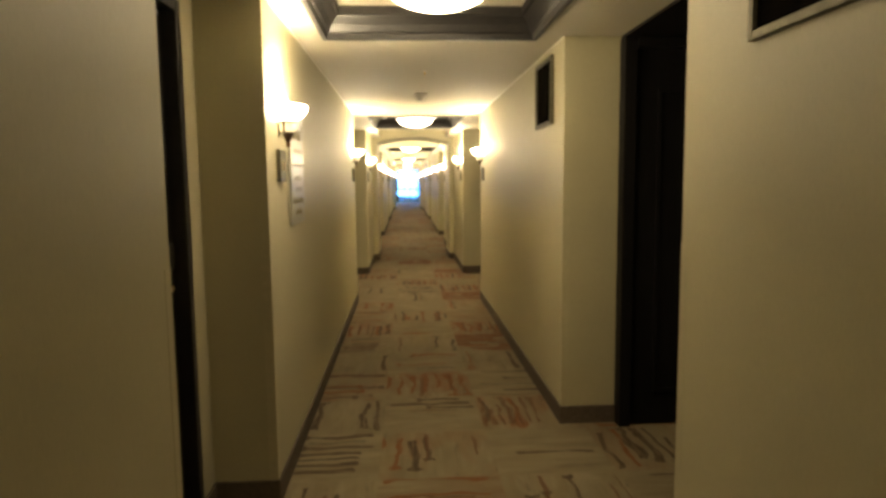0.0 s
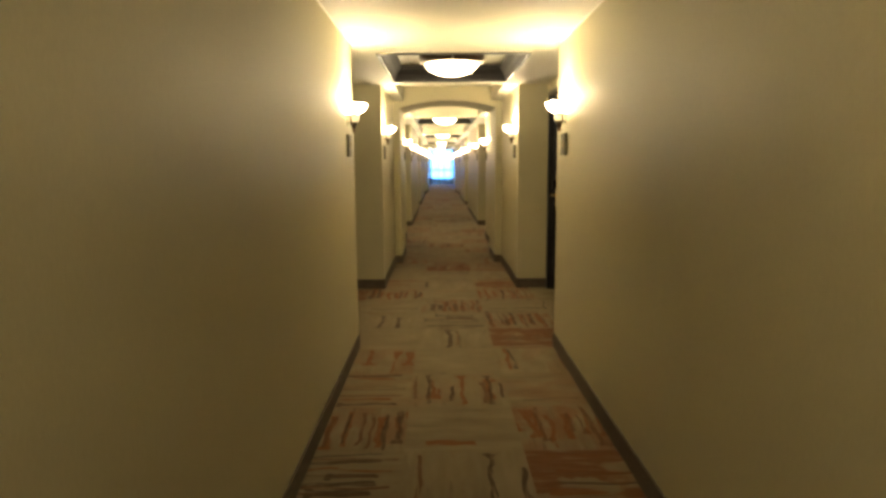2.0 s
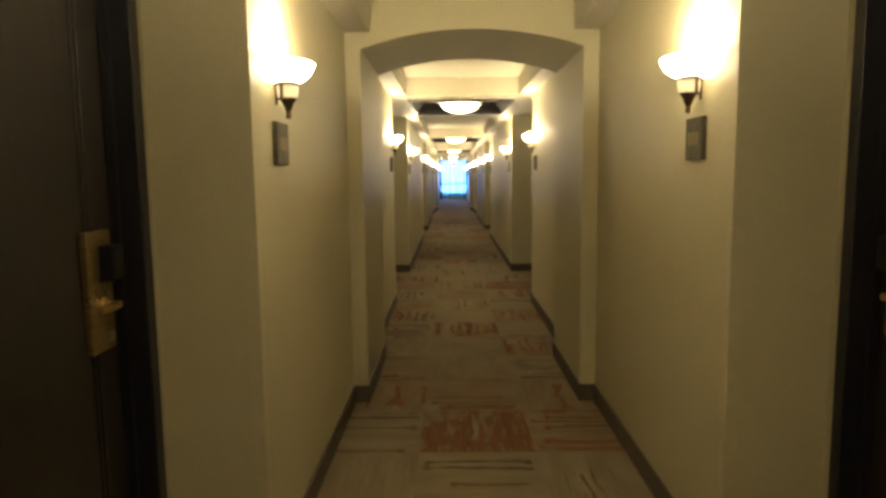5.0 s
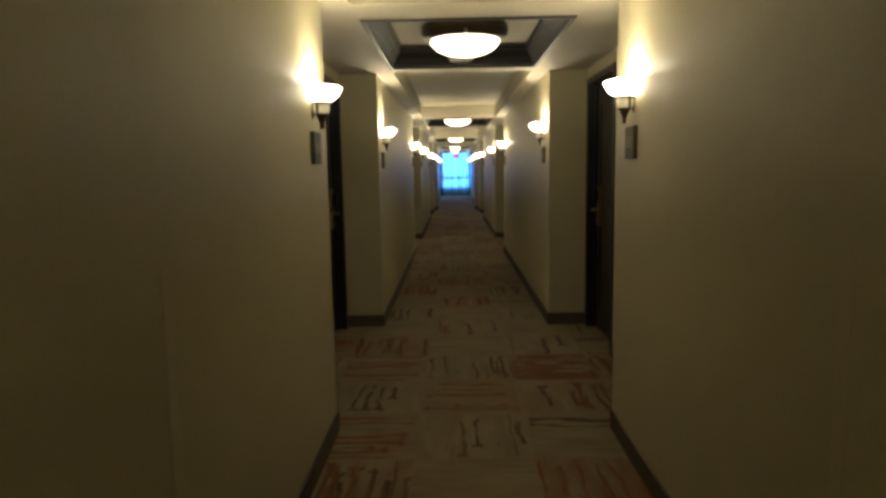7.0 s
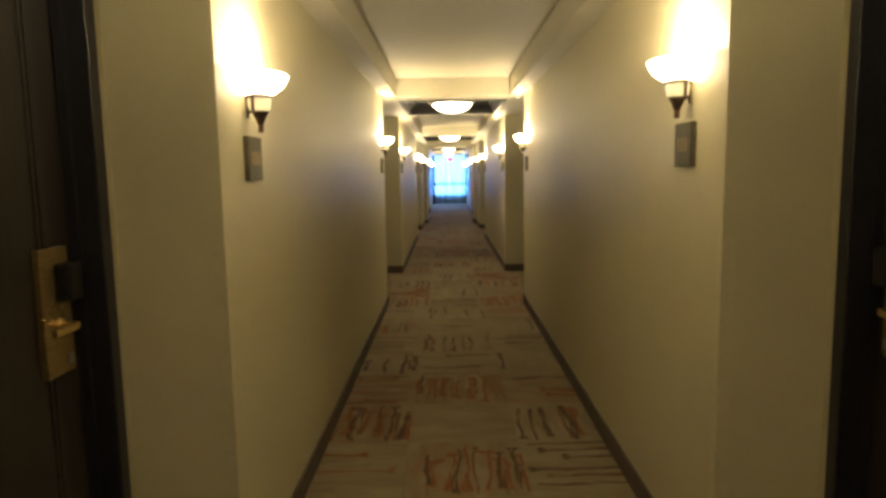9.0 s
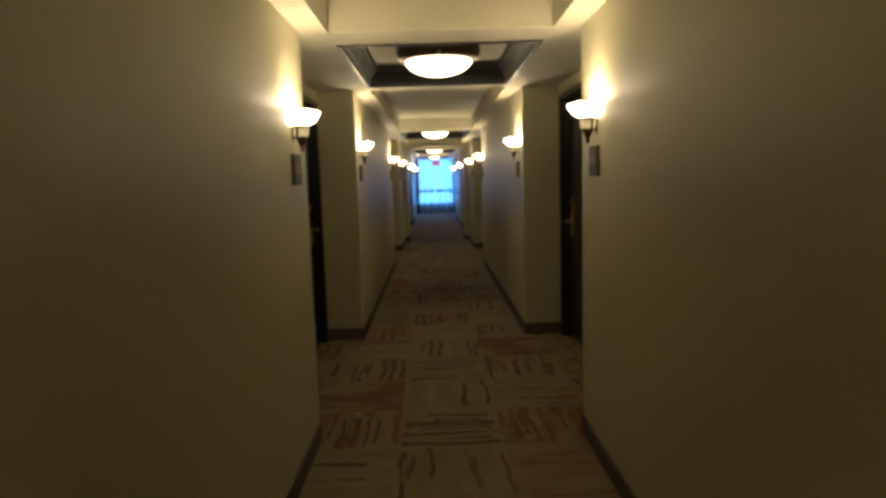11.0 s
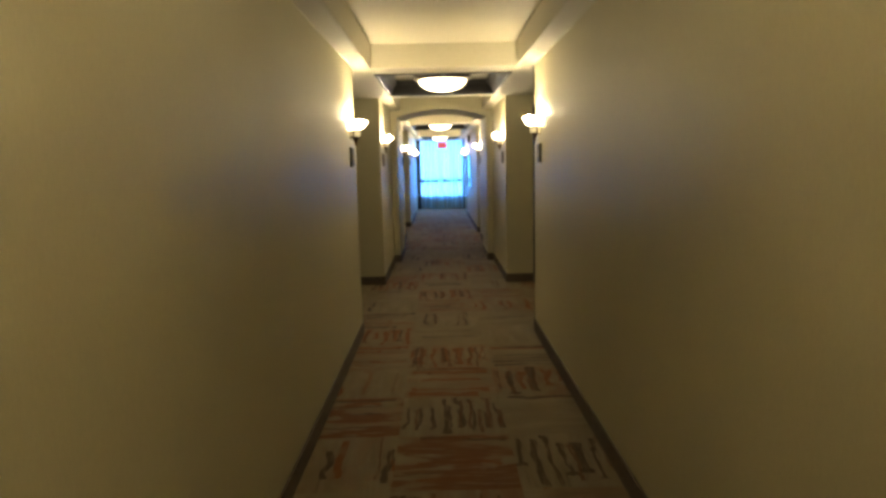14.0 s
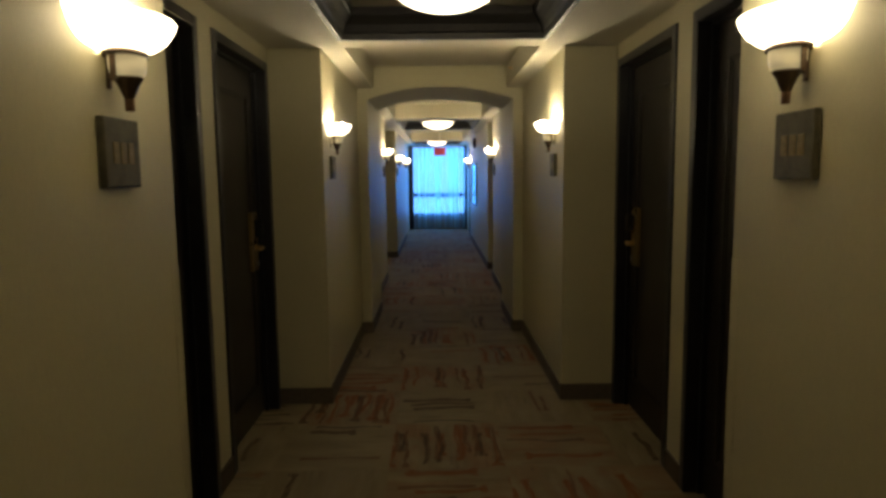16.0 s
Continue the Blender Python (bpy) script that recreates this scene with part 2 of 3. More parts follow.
COPPER = surface("brown_copper", (0.13, 0.075, 0.045), (0.21, 0.125, 0.075), 0.34, (60, 60, 60), 8.0, 0.05, metal=0.85)
NICKEL = surface("brushed_nickel", (0.42, 0.40, 0.36), (0.55, 0.52, 0.47), 0.34, (20, 300, 20), 7.0, 0.06, metal=1.0)
PEWTER = surface("pewter_plate", (0.078, 0.071, 0.046), (0.132, 0.119, 0.077), 0.58, (30, 30, 30), 14.0, 0.2, metal=0.6)
GOLD = surface("gold_leaf_numerals", (0.17, 0.128, 0.058), (0.32, 0.235, 0.098), 0.45, (90, 90, 90), 9.0, 0.08, metal=0.8)
BLACK = surface("black_plastic", (0.005, 0.005, 0.005), (0.011, 0.011, 0.011), 0.5, (60, 60, 60), 5.0, 0.05, spec=0.2)
WHITE = surface("off_white_plastic", (0.66, 0.62, 0.54), (0.76, 0.72, 0.63), 0.45, (60, 60, 60), 5.0, 0.05)
FAINT = surface("faded_lettering", (0.27, 0.245, 0.17), (0.32, 0.29, 0.21), 0.5, (50, 50, 50), 6.0, 0.02)
INK = surface("grey_brown_lettering", (0.205, 0.175, 0.105), (0.265, 0.228, 0.145), 0.6, (50, 50, 50), 6.0, 0.02)
ACRYLIC = surface("frosted_silver_acrylic", (0.28, 0.268, 0.215), (0.325, 0.312, 0.252), 0.3, (30, 30, 30), 3.0, 0.01, spec=0.6)
PICTURE = surface("dark_glazed_print", (0.003, 0.0028, 0.0025), (0.011, 0.009, 0.007), 0.9, (14, 14, 2.5), 5.0, 0.0, spec=0.0)
GLAZED = surface("dark_print_behind_glass", (0.008, 0.009, 0.012), (0.02, 0.022, 0.028), 0.14, (14, 14, 2.5), 5.0, 0.0, spec=0.6)
DARKWALL = surface("window_spandrel", (0.30, 0.29, 0.27), (0.38, 0.37, 0.34), 0.6, (30, 30, 30), 2.0, 0.1)
PLASTER = surface("cream_matt_plaster", (0.375, 0.34, 0.222), (0.43, 0.39, 0.256), 0.9, (90, 90, 90), 0.7, 0.12, spec=0.12, wear=0.55)
GUARD = surface("cream_corner_guard", (0.40, 0.362, 0.235), (0.455, 0.412, 0.268), 0.46, (40, 40, 40), 2.0, 0.03)
RED = glowing("red_exit_sign", (1.0, 0.10, 0.10), 0.07, (0.55, 0.05, 0.045))
BULBGLOW = glowing("lamp_bulb", LAMP, BULB)
BOWLGLASS = glowing("lit_alabaster_glass", (1.0, 0.84, 0.55), BOWL, cloud=0.35)
LOWGLASS = glowing("lit_amber_glass", (1.0, 0.84, 0.46), 0.14, (0.58, 0.5, 0.33))
DOMEGLASS = glowing("lit_frosted_dome", (1.0, 0.84, 0.55), DOME, cloud=0.2)
CARPET = carpet_material()
HAZE = glowing("hazy_blue_daylight", (0.15, 0.39, 1.0), 1.45, (0.02, 0.05, 0.08), 1.0, cloud=0.12)
SHEER = sheer_material()
PANE = glass_material("window_glass", (0.03, 0.04, 0.05), 0.02, 0.1)


# ---- mesh helpers ----
def box(bm, x0, x1, y0, y1, z0, z1, bevel=0.0):
    x0, x1, y0, y1, z0, z1 = min(x0, x1), max(x0, x1), min(y0, y1), max(y0, y1), min(z0, z1), max(z0, z1)
    v = [bm.verts.new((x, y, z)) for x in (x0, x1) for y in (y0, y1) for z in (z0, z1)]
    f = [bm.faces.new([v[i] for i in q]) for q in ((0, 1, 3, 2), (4, 6, 7, 5), (0, 4, 5, 1), (2, 3, 7, 6), (0, 2, 6, 4), (1, 5, 7, 3))]
    if bevel:
        bmesh.ops.bevel(bm, geom=list({e for q in f for e in q.edges}), offset=bevel, segments=2, affect="EDGES", profile=0.6)


def boxes(*rows, bevel=0.0):
    bm = bmesh.new()
    for r in rows:
        box(bm, *r, bevel=bevel)
    return bm


def lathe(profile, steps=28, start=0.0, sweep=360.0, stretch=(1, 1)):
    """A turned shape about z from (radius, height) pairs; a partial sweep leaves it open at its back."""
    bm = bmesh.new()
    full = sweep >= 360
    n = steps if full else steps + 1
    rings = []
    for r, z in profile:
        rings.append([bm.verts.new((r * math.cos(radians(start + sweep * i / steps)) * stretch[0], r * math.sin(radians(start + sweep * i / steps)) * stretch[1], z)) for i in range(n)])
    for a, b in zip(rings, rings[1:]):
        for i in range(n if full else n - 1):
            j = (i + 1) % n
            bm.faces.new((a[i], a[j], b[j], b[i]))
    bmesh.ops.remove_doubles(bm, verts=bm.verts, dist=1e-5)
    return bm


def mesh(name, bm, mat, smooth=False):
    bmesh.ops.recalc_face_normals(bm, faces=bm.faces)
    data = bpy.data.meshes.new(name)
    bm.to_mesh(data)
    bm.free()
    data.materials.append(mat)
    if smooth:
        for p in data.polygons:
            p.use_smooth = True
        data.set_sharp_from_angle(angle=radians(38))
    return data


def part(name, bm, mat, parent, label="", smooth=False, at=None):
    ob = new(name, mesh(name, bm, mat, smooth))
    ob.parent = parent
    if at is not None:
        ob.matrix_basis = at
    return tagged(ob, label)


def thing(name, label, category, at=None, group="", kind=""):
    ob = tagged(new(name), label, category, group, kind)
    ob.empty_display_size = 0.1
    if at is not None:
        ob.matrix_basis = at
    return ob


def structure(name, bm, mat, label, category, smooth=False):
    return tagged(new(name, mesh(name, bm, mat, smooth)), label, category, kind="structure")


def lettering(name, text, size, mat, parent, at, width=0.0, depth=0.0012):
    """Raised letters as one mesh, in the plane x-y of the pose."""
    curve = bpy.data.curves.new(name, "FONT")
    curve.body, curve.size, curve.align_x, curve.align_y, curve.extrude = text, size, "CENTER", "CENTER", depth
    tmp = bpy.data.objects.new("lettering_tmp", curve)
    scene.collection.objects.link(tmp)
    bpy.context.view_layer.update()
    data = bpy.data.meshes.new_from_object(tmp.evaluated_get(bpy.context.evaluated_depsgraph_get()))
    bpy.data.objects.remove(tmp)
    data.materials.clear()
    data.materials.append(mat)
    ob = new(name, data)
    ob.parent = parent
    ob.matrix_basis = at
    return ob


# ---- walls ----
def side_wall(side, y0, y1, number):
    """A stretch of corridor wall between two bays, with its end faces."""
    name = "wall_%s_%d" % ("left" if side < 0 else "right", number)
    return structure(name, boxes((side * HALF, side * OUT, y0, y1, -0.05, 2.6)), WALL, "cream textured vinyl corridor wall, lit by sconces", "wall")


def bay_wall(side, y0, y1, doors, number, x=ALC):
    """The set-back wall of a bay, with openings for doors given by their (y0, y1) between the frames' outer edges."""
    name = "wall_bay_%s_%d" % ("left" if side < 0 else "right", number)
    rows, last = [], y0
    for a, b in sorted(doors):
        rows.append((side * x, side * OUT, last, a + 0.012, -0.05, 2.6))
        rows.append((side * x, side * OUT, a + 0.012, b - 0.012, FRAME_H - 0.012, 2.6))
        last = b - 0.012
    rows.append((side * x, side * OUT, last, y1, -0.05, 2.6))
    return structure(name, boxes(*rows), WALL, "cream textured wall set back around room doors", "wall")


def baseboard(rows):
    return structure("baseboard", boxes(*rows, bevel=0.003), BASE, "dark brown vinyl baseboard along the wall foot", "baseboard")


def base_side(side, y0, y1, x=HALF):
    return (side * (x - 0.011), side * (x + 0.004), y0, y1, -0.01, 0.105)


def corner_guard(side, y, toward, x=HALF):
    """A thin cream angle that covers a wall corner up to about 1.2 m."""
    s, t = side, toward
    rows = ((s * (x - 0.0012), s * (x + 0.001), y, y + t * 0.04, 0.105, 1.235), (s * (x - 0.0012), s * (x + 0.04), y - t * 0.002, y + t * 0.001, 0.105, 1.235))
    ob = new("corner_guard", mesh("corner_guard", boxes(*rows), GUARD))
    return tagged(ob, "thin cream plastic corner guard on the wall corner", "corner guard", kind="structure")


edges_left = [B1L] + BAYS + [B6[:2]]
edges_right = [B1R] + BAYS + [(B6[0], B6[2])]
for side, edges in ((-1, edges_left), (1, edges_right)):
    last = Y0
    for i, (a, b) in enumerate(edges):
        side_wall(side, last, a, i + 1)
        baseboard([base_side(side, last, a + 0.011)])
        last = b
    side_wall(side, last, B7, len(edges) + 1)
    baseboard([base_side(side, last - 0.011, B7)])
    for a, b in edges:
        corner_guard(side, a, -1)
        corner_guard(side, b, 1)
        baseboard([(side * (HALF - 0.011), side * ALC, b - 0.011, b + 0.004, -0.01, 0.105)])
        baseboard([(side * (HALF - 0.011), side * ALC, a - 0.004, a + 0.011, -0.01, 0.105)])
# this end wall is added out of view, to keep the bounced light in
structure("wall_behind", boxes((-OUT, OUT, Y0 - 0.2, Y0, -0.05, 2.6)), WALL, "unseen cream wall added to close the corridor behind the start", "wall")
structure("wall_outer_left", boxes((-OUT - 0.1, -OUT, Y0, Y1 + 0.3, -0.05, 2.6)), WALL, "plain cream wall behind the doors", "wall")
structure("wall_outer_right_far", boxes((OUT, OUT + 0.1, 4.1, Y1 + 0.3, -0.05, 2.6)), WALL, "plain cream wall behind the doors", "wall")


# ---- doors ----
def room_door(side, y0, y1, handle_far, group="hotel room doors", x=ALC):
    """A frame with its casing, a panelled leaf set back in it, and a brass lock plate with lever and black card reader."""
    s = side
    door = thing("room_door", "closed dark-stained wooden hotel room door with brass lever", "door", pose(s * x, (y0 + y1) / 2, 0), group)
    h = (y1 - y0) / 2
    f = 0.052
    rows = [(-s * 0.012, s * 0.13, -h, -h + f, 0, FRAME_H), (-s * 0.012, s * 0.13, h - f, h, 0, FRAME_H),
            (-s * 0.012, s * 0.13, -h + f, h - f, FRAME_H - f, FRAME_H)]
    frame_part = part("door_frame", boxes(*rows, bevel=0.004), FRAME, door, "dark painted metal frame")
    stops = [(s * 0.05, s * 0.075, -h + f, -h + f + 0.014, 0, FRAME_H - f), (s * 0.05, s * 0.075, h - f - 0.014, h - f, 0, FRAME_H - f),
             (s * 0.05, s * 0.075, -h + f + 0.014, h - f - 0.014, FRAME_H - f - 0.014, FRAME_H - f)]
    part("door_stop", boxes(*stops), FRAME, frame_part)
    w = h - f - 0.003
    leaf = part("leaf", boxes((s * 0.078, s * 0.122, -w, w, 0.008, FRAME_H - f - 0.003), bevel=0.003), WOOD, door)
    for z0, z1 in ((0.19, 1.95),):
        ring = []
        a, xs = w - 0.125, (s * 0.066, s * 0.079)
        for m0, m1, out in ((0.0, 0.022, 0.0), (0.022, 0.034, 0.006)):
            x0 = xs[0] + s * out
            ring += [(x0, xs[1], -a + m0, -a + m1, z0 + m0, z1 - m0), (x0, xs[1], a - m1, a - m0, z0 + m0, z1 - m0),
                     (x0, xs[1], -a + m1, a - m1, z0 + m0, z0 + m1), (x0, xs[1], -a + m1, a - m1, z1 - m1, z1 - m0)]
        part("panel_moulding", boxes(*ring, bevel=0.002), WOOD, leaf)
    d = 1 if handle_far else -1
    yh = d * (w - 0.118)
    plate = part("lock_plate", boxes((s * 0.058, s * 0.079, yh - 0.066, yh + 0.060, 0.912, 1.262), bevel=0.005), AGED, door, "dull worn brass lock plate")
    part("card_reader", boxes((s * 0.018, s * 0.06, yh - 0.036 + d * 0.026, yh + 0.036 + d * 0.026, 1.115, 1.22), bevel=0.011), BLACK, plate, "black plastic card reader")
    lever = lathe([(0.0, 0.0), (0.021, 0.0), (0.021, 0.007), (0.011, 0.012), (0.011, 0.052), (0.0, 0.052)], 14)
    bmesh.ops.rotate(lever, verts=lever.verts, matrix=Matrix.Rotation(radians(-90 * s), 3, "Y"))
    bmesh.ops.translate(lever, verts=lever.verts, vec=(s * 0.06, yh, 1.05))
    box(lever, s * 0.002, s * 0.017, yh - d * 0.012, yh - d * 0.105, 1.04, 1.06, bevel=0.005)
    part("lever", lever, BRASS, plate, "polished brass lever", smooth=True)
    part("keyhole", boxes((s * 0.05, s * 0.059, yh - 0.012 + d * 0.03, yh + 0.012 + d * 0.03, 0.935, 0.965), bevel=0.003), NICKEL, plate)
    eye = lathe([(0.0, 0.006), (0.006, 0.005), (0.008, 0.0), (0.0, 0.0)], 10)
    bmesh.ops.rotate(eye, verts=eye.verts, matrix=Matrix.Rotation(radians(-90 * s), 3, "Y"))
    bmesh.ops.translate(eye, verts=eye.verts, vec=(s * 0.079, 0, 1.5))
    part("door_viewer", eye, BRONZE, leaf)
    hinge_y = -d * (w + 0.002)
    for z in (0.25, 1.05, 1.85):
        hinge = lathe([(0.0, z - 0.05), (0.008, z - 0.05), (0.008, z + 0.05), (0.0, z + 0.05)], 8)
        bmesh.ops.translate(hinge, verts=hinge.verts, vec=(s * 0.07, hinge_y, 0))
        part("hinge", hinge, NICKEL, door)
    return door


GAP, STRIP = 0.05, 0.195
for i, (n, f) in enumerate(BAYS):
    far = (f - GAP - FRAME_W, f - GAP)
    near = (far[0] - STRIP - FRAME_W, far[0] - STRIP)
    for side in (-1, 1):
        bay_wall(side, n, f, (near, far), i + 2)
        room_door(side, *far, True)
        room_door(side, *near, False)
        baseboard([base_side(side, near[1], far[0], ALC)])
        baseboard([base_side(side, n + 0.011, near[0], ALC)])
bay_wall(-1, *B1L, [(1.878, 2.848)], 1, 1.036)
room_door(-1, 1.878, 2.848, True, x=1.036)
baseboard([base_side(-1, 2.848, B1L[1] - 0.011, 1.036)])
n, f = B6[0], B6[1]
bay_wall(-1, n, f, [(f - GAP - FRAME_W, f - GAP), (f - GAP - 2 * FRAME_W - STRIP, f - GAP - FRAME_W - STRIP)], 6)
room_door(-1, f - GAP - FRAME_W, f - GAP, True)
room_door(-1, f - GAP - 2 * FRAME_W - STRIP, f - GAP - FRAME_W - STRIP, False)
structure("wall_bay_right_6", boxes((ALC, OUT, B6[0], B6[2], -0.05, 2.6)), WALL, "cream textured wall of a shallow recess", "wall")
structure("wall_bay_left_7", boxes((-OUT, -0.775, B7, Y1, -0.05, 2.6)), WALL, "cream wall beside the end window", "wall")
bay_wall(1, B7, Y1, [(43.9, 44.87)], 7, 0.8)
room_door(1, 43.9, 44.87, False, x=0.8)

# the recess with a dark service door, right of the first bay
n, f = B1R
structure("wall_recess_back", boxes((ALC + 1.25, ALC + 1.35, n - 0.2, f + 0.25, -0.05, 2.6)), NEARBLACK, "near-black plain wall at the back of the recess", "wall")
structure("wall_recess_far", boxes((OUT, ALC + 1.35, f, f + 0.2, -0.05, 2.6)), NEARBLACK, "near-black plain wall beside the service door", "wall")
structure("wall_recess_near", boxes((OUT, ALC + 1.35, n - 0.2, n, -0.05, 2.6)), WALL, "cream wall of the recess", "wall")
structure("recess_soffit", boxes((ALC, ALC + 1.25, n, f, 2.235, 2.35)), NEARBLACK, "near-black plain soffit over the recess", "ceiling")
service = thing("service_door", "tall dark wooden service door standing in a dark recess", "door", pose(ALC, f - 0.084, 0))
part("door_frame", boxes((-0.008, 0.06, -0.012, 0.08, 0, 2.23), (1.11, 1.17, -0.012, 0.08, 0, 2.23), (0.06, 1.11, -0.012, 0.08, 2.17, 2.23), bevel=0.004), NEARBLACK, service)
leaf = part("leaf", boxes((0.063, 1.107, 0.012, 0.06, 0.008, 2.167), bevel=0.003), NEARBLACK, service)
part("panel_moulding", boxes((0.19, 0.98, 0.001, 0.013, 0.2, 0.225), (0.19, 0.98, 0.001, 0.013, 1.93, 1.955), (0.19, 0.215, 0.001, 0.013, 0.225, 1.93), (0.955, 0.98, 0.001, 0.013, 0.225, 1.93), bevel=0.003), NEARBLACK, leaf)

# ---- ceiling ----
TRAY_X = 0.59
# the tray at -2.1 to -0.4 is unseen, added behind the start for an extra dome
trays = [(-2.1, -0.4), (2.22, 3.94)] + [(n + 0.345, f - 0.275) for n, f in BAYS] + [(B6[0] + 0.345, B6[1] - 0.275), (B7 + 0.35, 45.3)]
spans = [(F, N) for F, N in zip([b[1] for b in BAYS] + [B6[1]], [b[0] for b in BAYS[1:]] + [B6[0], B7])]
rows = []
flat = [(Y0, BAYS[0][1])] + [(n, f) for n, f in BAYS[1:]] + [B6[:2], (B7, Y1)]
TOP = 2.62
for a, b in flat:
    cut = [t for t in trays if a <= t[0] and t[1] <= b]
    at = a
    for t0, t1 in cut:
        rows.append((-OUT, OUT, at, t0, CEIL, TOP))
        rows.append((-OUT, -TRAY_X, t0, t1, CEIL, TOP))
        rows.append((TRAY_X, OUT, t0, t1, CEIL, TOP))
        rows.append((-TRAY_X, TRAY_X, t0, t1, TRAY_Z, TOP))
        at = t1
    rows.append((-OUT, OUT, at, b, CEIL, TOP))
for a, b in spans:
    rows.append((-OUT, -SOFFIT, a, b, CEIL, TOP))
    rows.append((SOFFIT, OUT, a, b, CEIL, TOP))
    rows.append((-SOFFIT, SOFFIT, a, b, RAISED, TOP))
structure("ceiling", boxes(*rows), PAINT, "cream painted ceiling with soffits and recessed trays", "ceiling")


for side, y0 in ((-1, B1L[1]), (1, B1R[1])):
    bead = boxes((side * (HALF - 0.006), side * (HALF + 0.002), y0, BAYS[0][0], CEIL - 0.006, CEIL + 0.002))
    structure("trim", bead, WHITE, "thin pale bead where wall meets ceiling", "trim")


def tray_trim(y0, y1):
    """Dark stepped crown moulding round the inside of a ceiling tray."""
    bm = bmesh.new()
    prof = [(0.0, CEIL - 0.012), (0.012, CEIL - 0.012), (0.016, CEIL + 0.02), (0.026, CEIL + 0.028), (0.042, CEIL + 0.066), (0.066, CEIL + 0.094), (0.074, CEIL + 0.106), (0.086, CEIL + 0.11), (0.086, TRAY_Z - 0.001)]
    rings = [[bm.verts.new(p) for p in ((-TRAY_X + d, y0 + d, z), (TRAY_X - d, y0 + d, z), (TRAY_X - d, y1 - d, z), (-TRAY_X + d, y1 - d, z))] for d, z in [(-0.014, CEIL - 0.001), (-0.014, CEIL - 0.012)] + prof]
    for a, b in zip(rings, rings[1:]):
        for i in range(4):
            bm.faces.new((a[i], a[(i + 1) % 4], b[(i + 1) % 4], b[i]))
    return structure("crown_trim", bm, TRIM, "near-black stepped crown moulding round the ceiling tray", "moulding")


for t in trays:
    tray_trim(*t)


def ceiling_light(x, y):
    lamp = thing("ceiling_light", "lit frosted glass dome ceiling light with bronze rim", "ceiling light", pose(x, y, TRAY_Z), "dome lights in the ceiling trays")
    part("rim", lathe([(0.20, 0.0), (0.285, -0.004), (0.298, -0.018), (0.300, -0.066), (0.286, -0.080), (0.289, -0.092), (0.268, -0.112), (0.240, -0.115), (0.234, -0.100)], 40), BRONZE, lamp, "dark bronze rim", smooth=True)
    part("glass_dome", lathe([(0.238 * math.cos(radians(a)), -0.106 - 0.112 * math.sin(radians(a))) for a in range(0, 91, 9)], 40), DOMEGLASS, lamp, "glowing frosted glass", smooth=True)
    for k in range(3):
        a = radians(30 + 120 * k)
        part("knob", lathe([(0.0, 0.014), (0.008, 0.012), (0.012, 0.004), (0.012, -0.006), (0.006, -0.014), (0.0, -0.016)], 10), NICKEL, lamp, smooth=True, at=pose(0.284 * math.cos(a), 0.284 * math.sin(a), -0.098))
    return lamp


# unseen dome behind the start, added to brighten the nearest walls; the others copy it
first = ceiling_light(0, sum(trays[0]) / 2)
for t in trays[1:]:
    copy_thing(first, pose(0, sum(t) / 2, TRAY_Z))


# ---- arches ----
def arch(y0, y1, number):
    """A deep segmental arch on shallow piers across the corridor."""
    bm = bmesh.new()
    inner, spring, crown = 0.662, 2.155, 2.262
    half, rise = inner, crown - spring
    radius = (half * half + rise * rise) / (2 * rise)
    steps = 24
    pts = []
    for i in range(steps + 1):
        x = -half + 2 * half * i / steps
        pts.append((x, spring + math.sqrt(radius * radius - x * x) - (radius - rise)))
    outline = [(-HALF - 0.02, -0.02), (-inner, -0.02)] + pts + [(inner, -0.02), (HALF + 0.02, -0.02), (HALF + 0.02, RAISED + 0.02), (-HALF - 0.02, RAISED + 0.02)]
    low, high = [[bm.verts.new((x, y, z)) for x, z in outline] for y in (y0, y1)]
    count = len(outline)
    for i in range(count):
        bm.faces.new((low[i], low[(i + 1) % count], high[(i + 1) % count], high[i]))
    for ring in (low, high):
        m = len(pts)
        arc = ring[2:2 + m]
        bl, br, tr, tl = ring[0], ring[3 + m], ring[4 + m], ring[5 + m]
        bm.faces.new((bl, ring[1], arc[0], tl))
        bm.faces.new((ring[2 + m], br, tr, arc[-1]))
        for i in range(m - 1):
            bm.faces.new((arc[i], arc[i + 1], tr if i >= m // 2 else tl))
        bm.faces.new((tl, arc[m // 2], tr))
    ob = structure("arch_%d" % number, bm, WALL, "cream segmental arch on shallow piers across the corridor", "arch")
    ob.data.materials.append(PLASTER)
    for p in ob.data.polygons:
        if p.center.z > spring and abs(p.normal.z) > 0.5:
            p.material_index = 1
    for side in (-1, 1):
        baseboard([(side * (inner - 0.011), side * (inner + 0.004), y0 - 0.011, y1 + 0.011, -0.01, 0.105)])
        for y, d in ((y0, -1), (y1, 1)):
            corner_guard(side, y, -d, inner)
            baseboard([(side * inner, side * (HALF - 0.011), y, y + d * 0.011, -0.01, 0.105)])


arch_ys = []
for k, (a, b) in enumerate((spans[0], spans[3])):
    arch_ys.append((a + 1.89, a + 2.9))
    arch(*arch_ys[-1], k + 1)


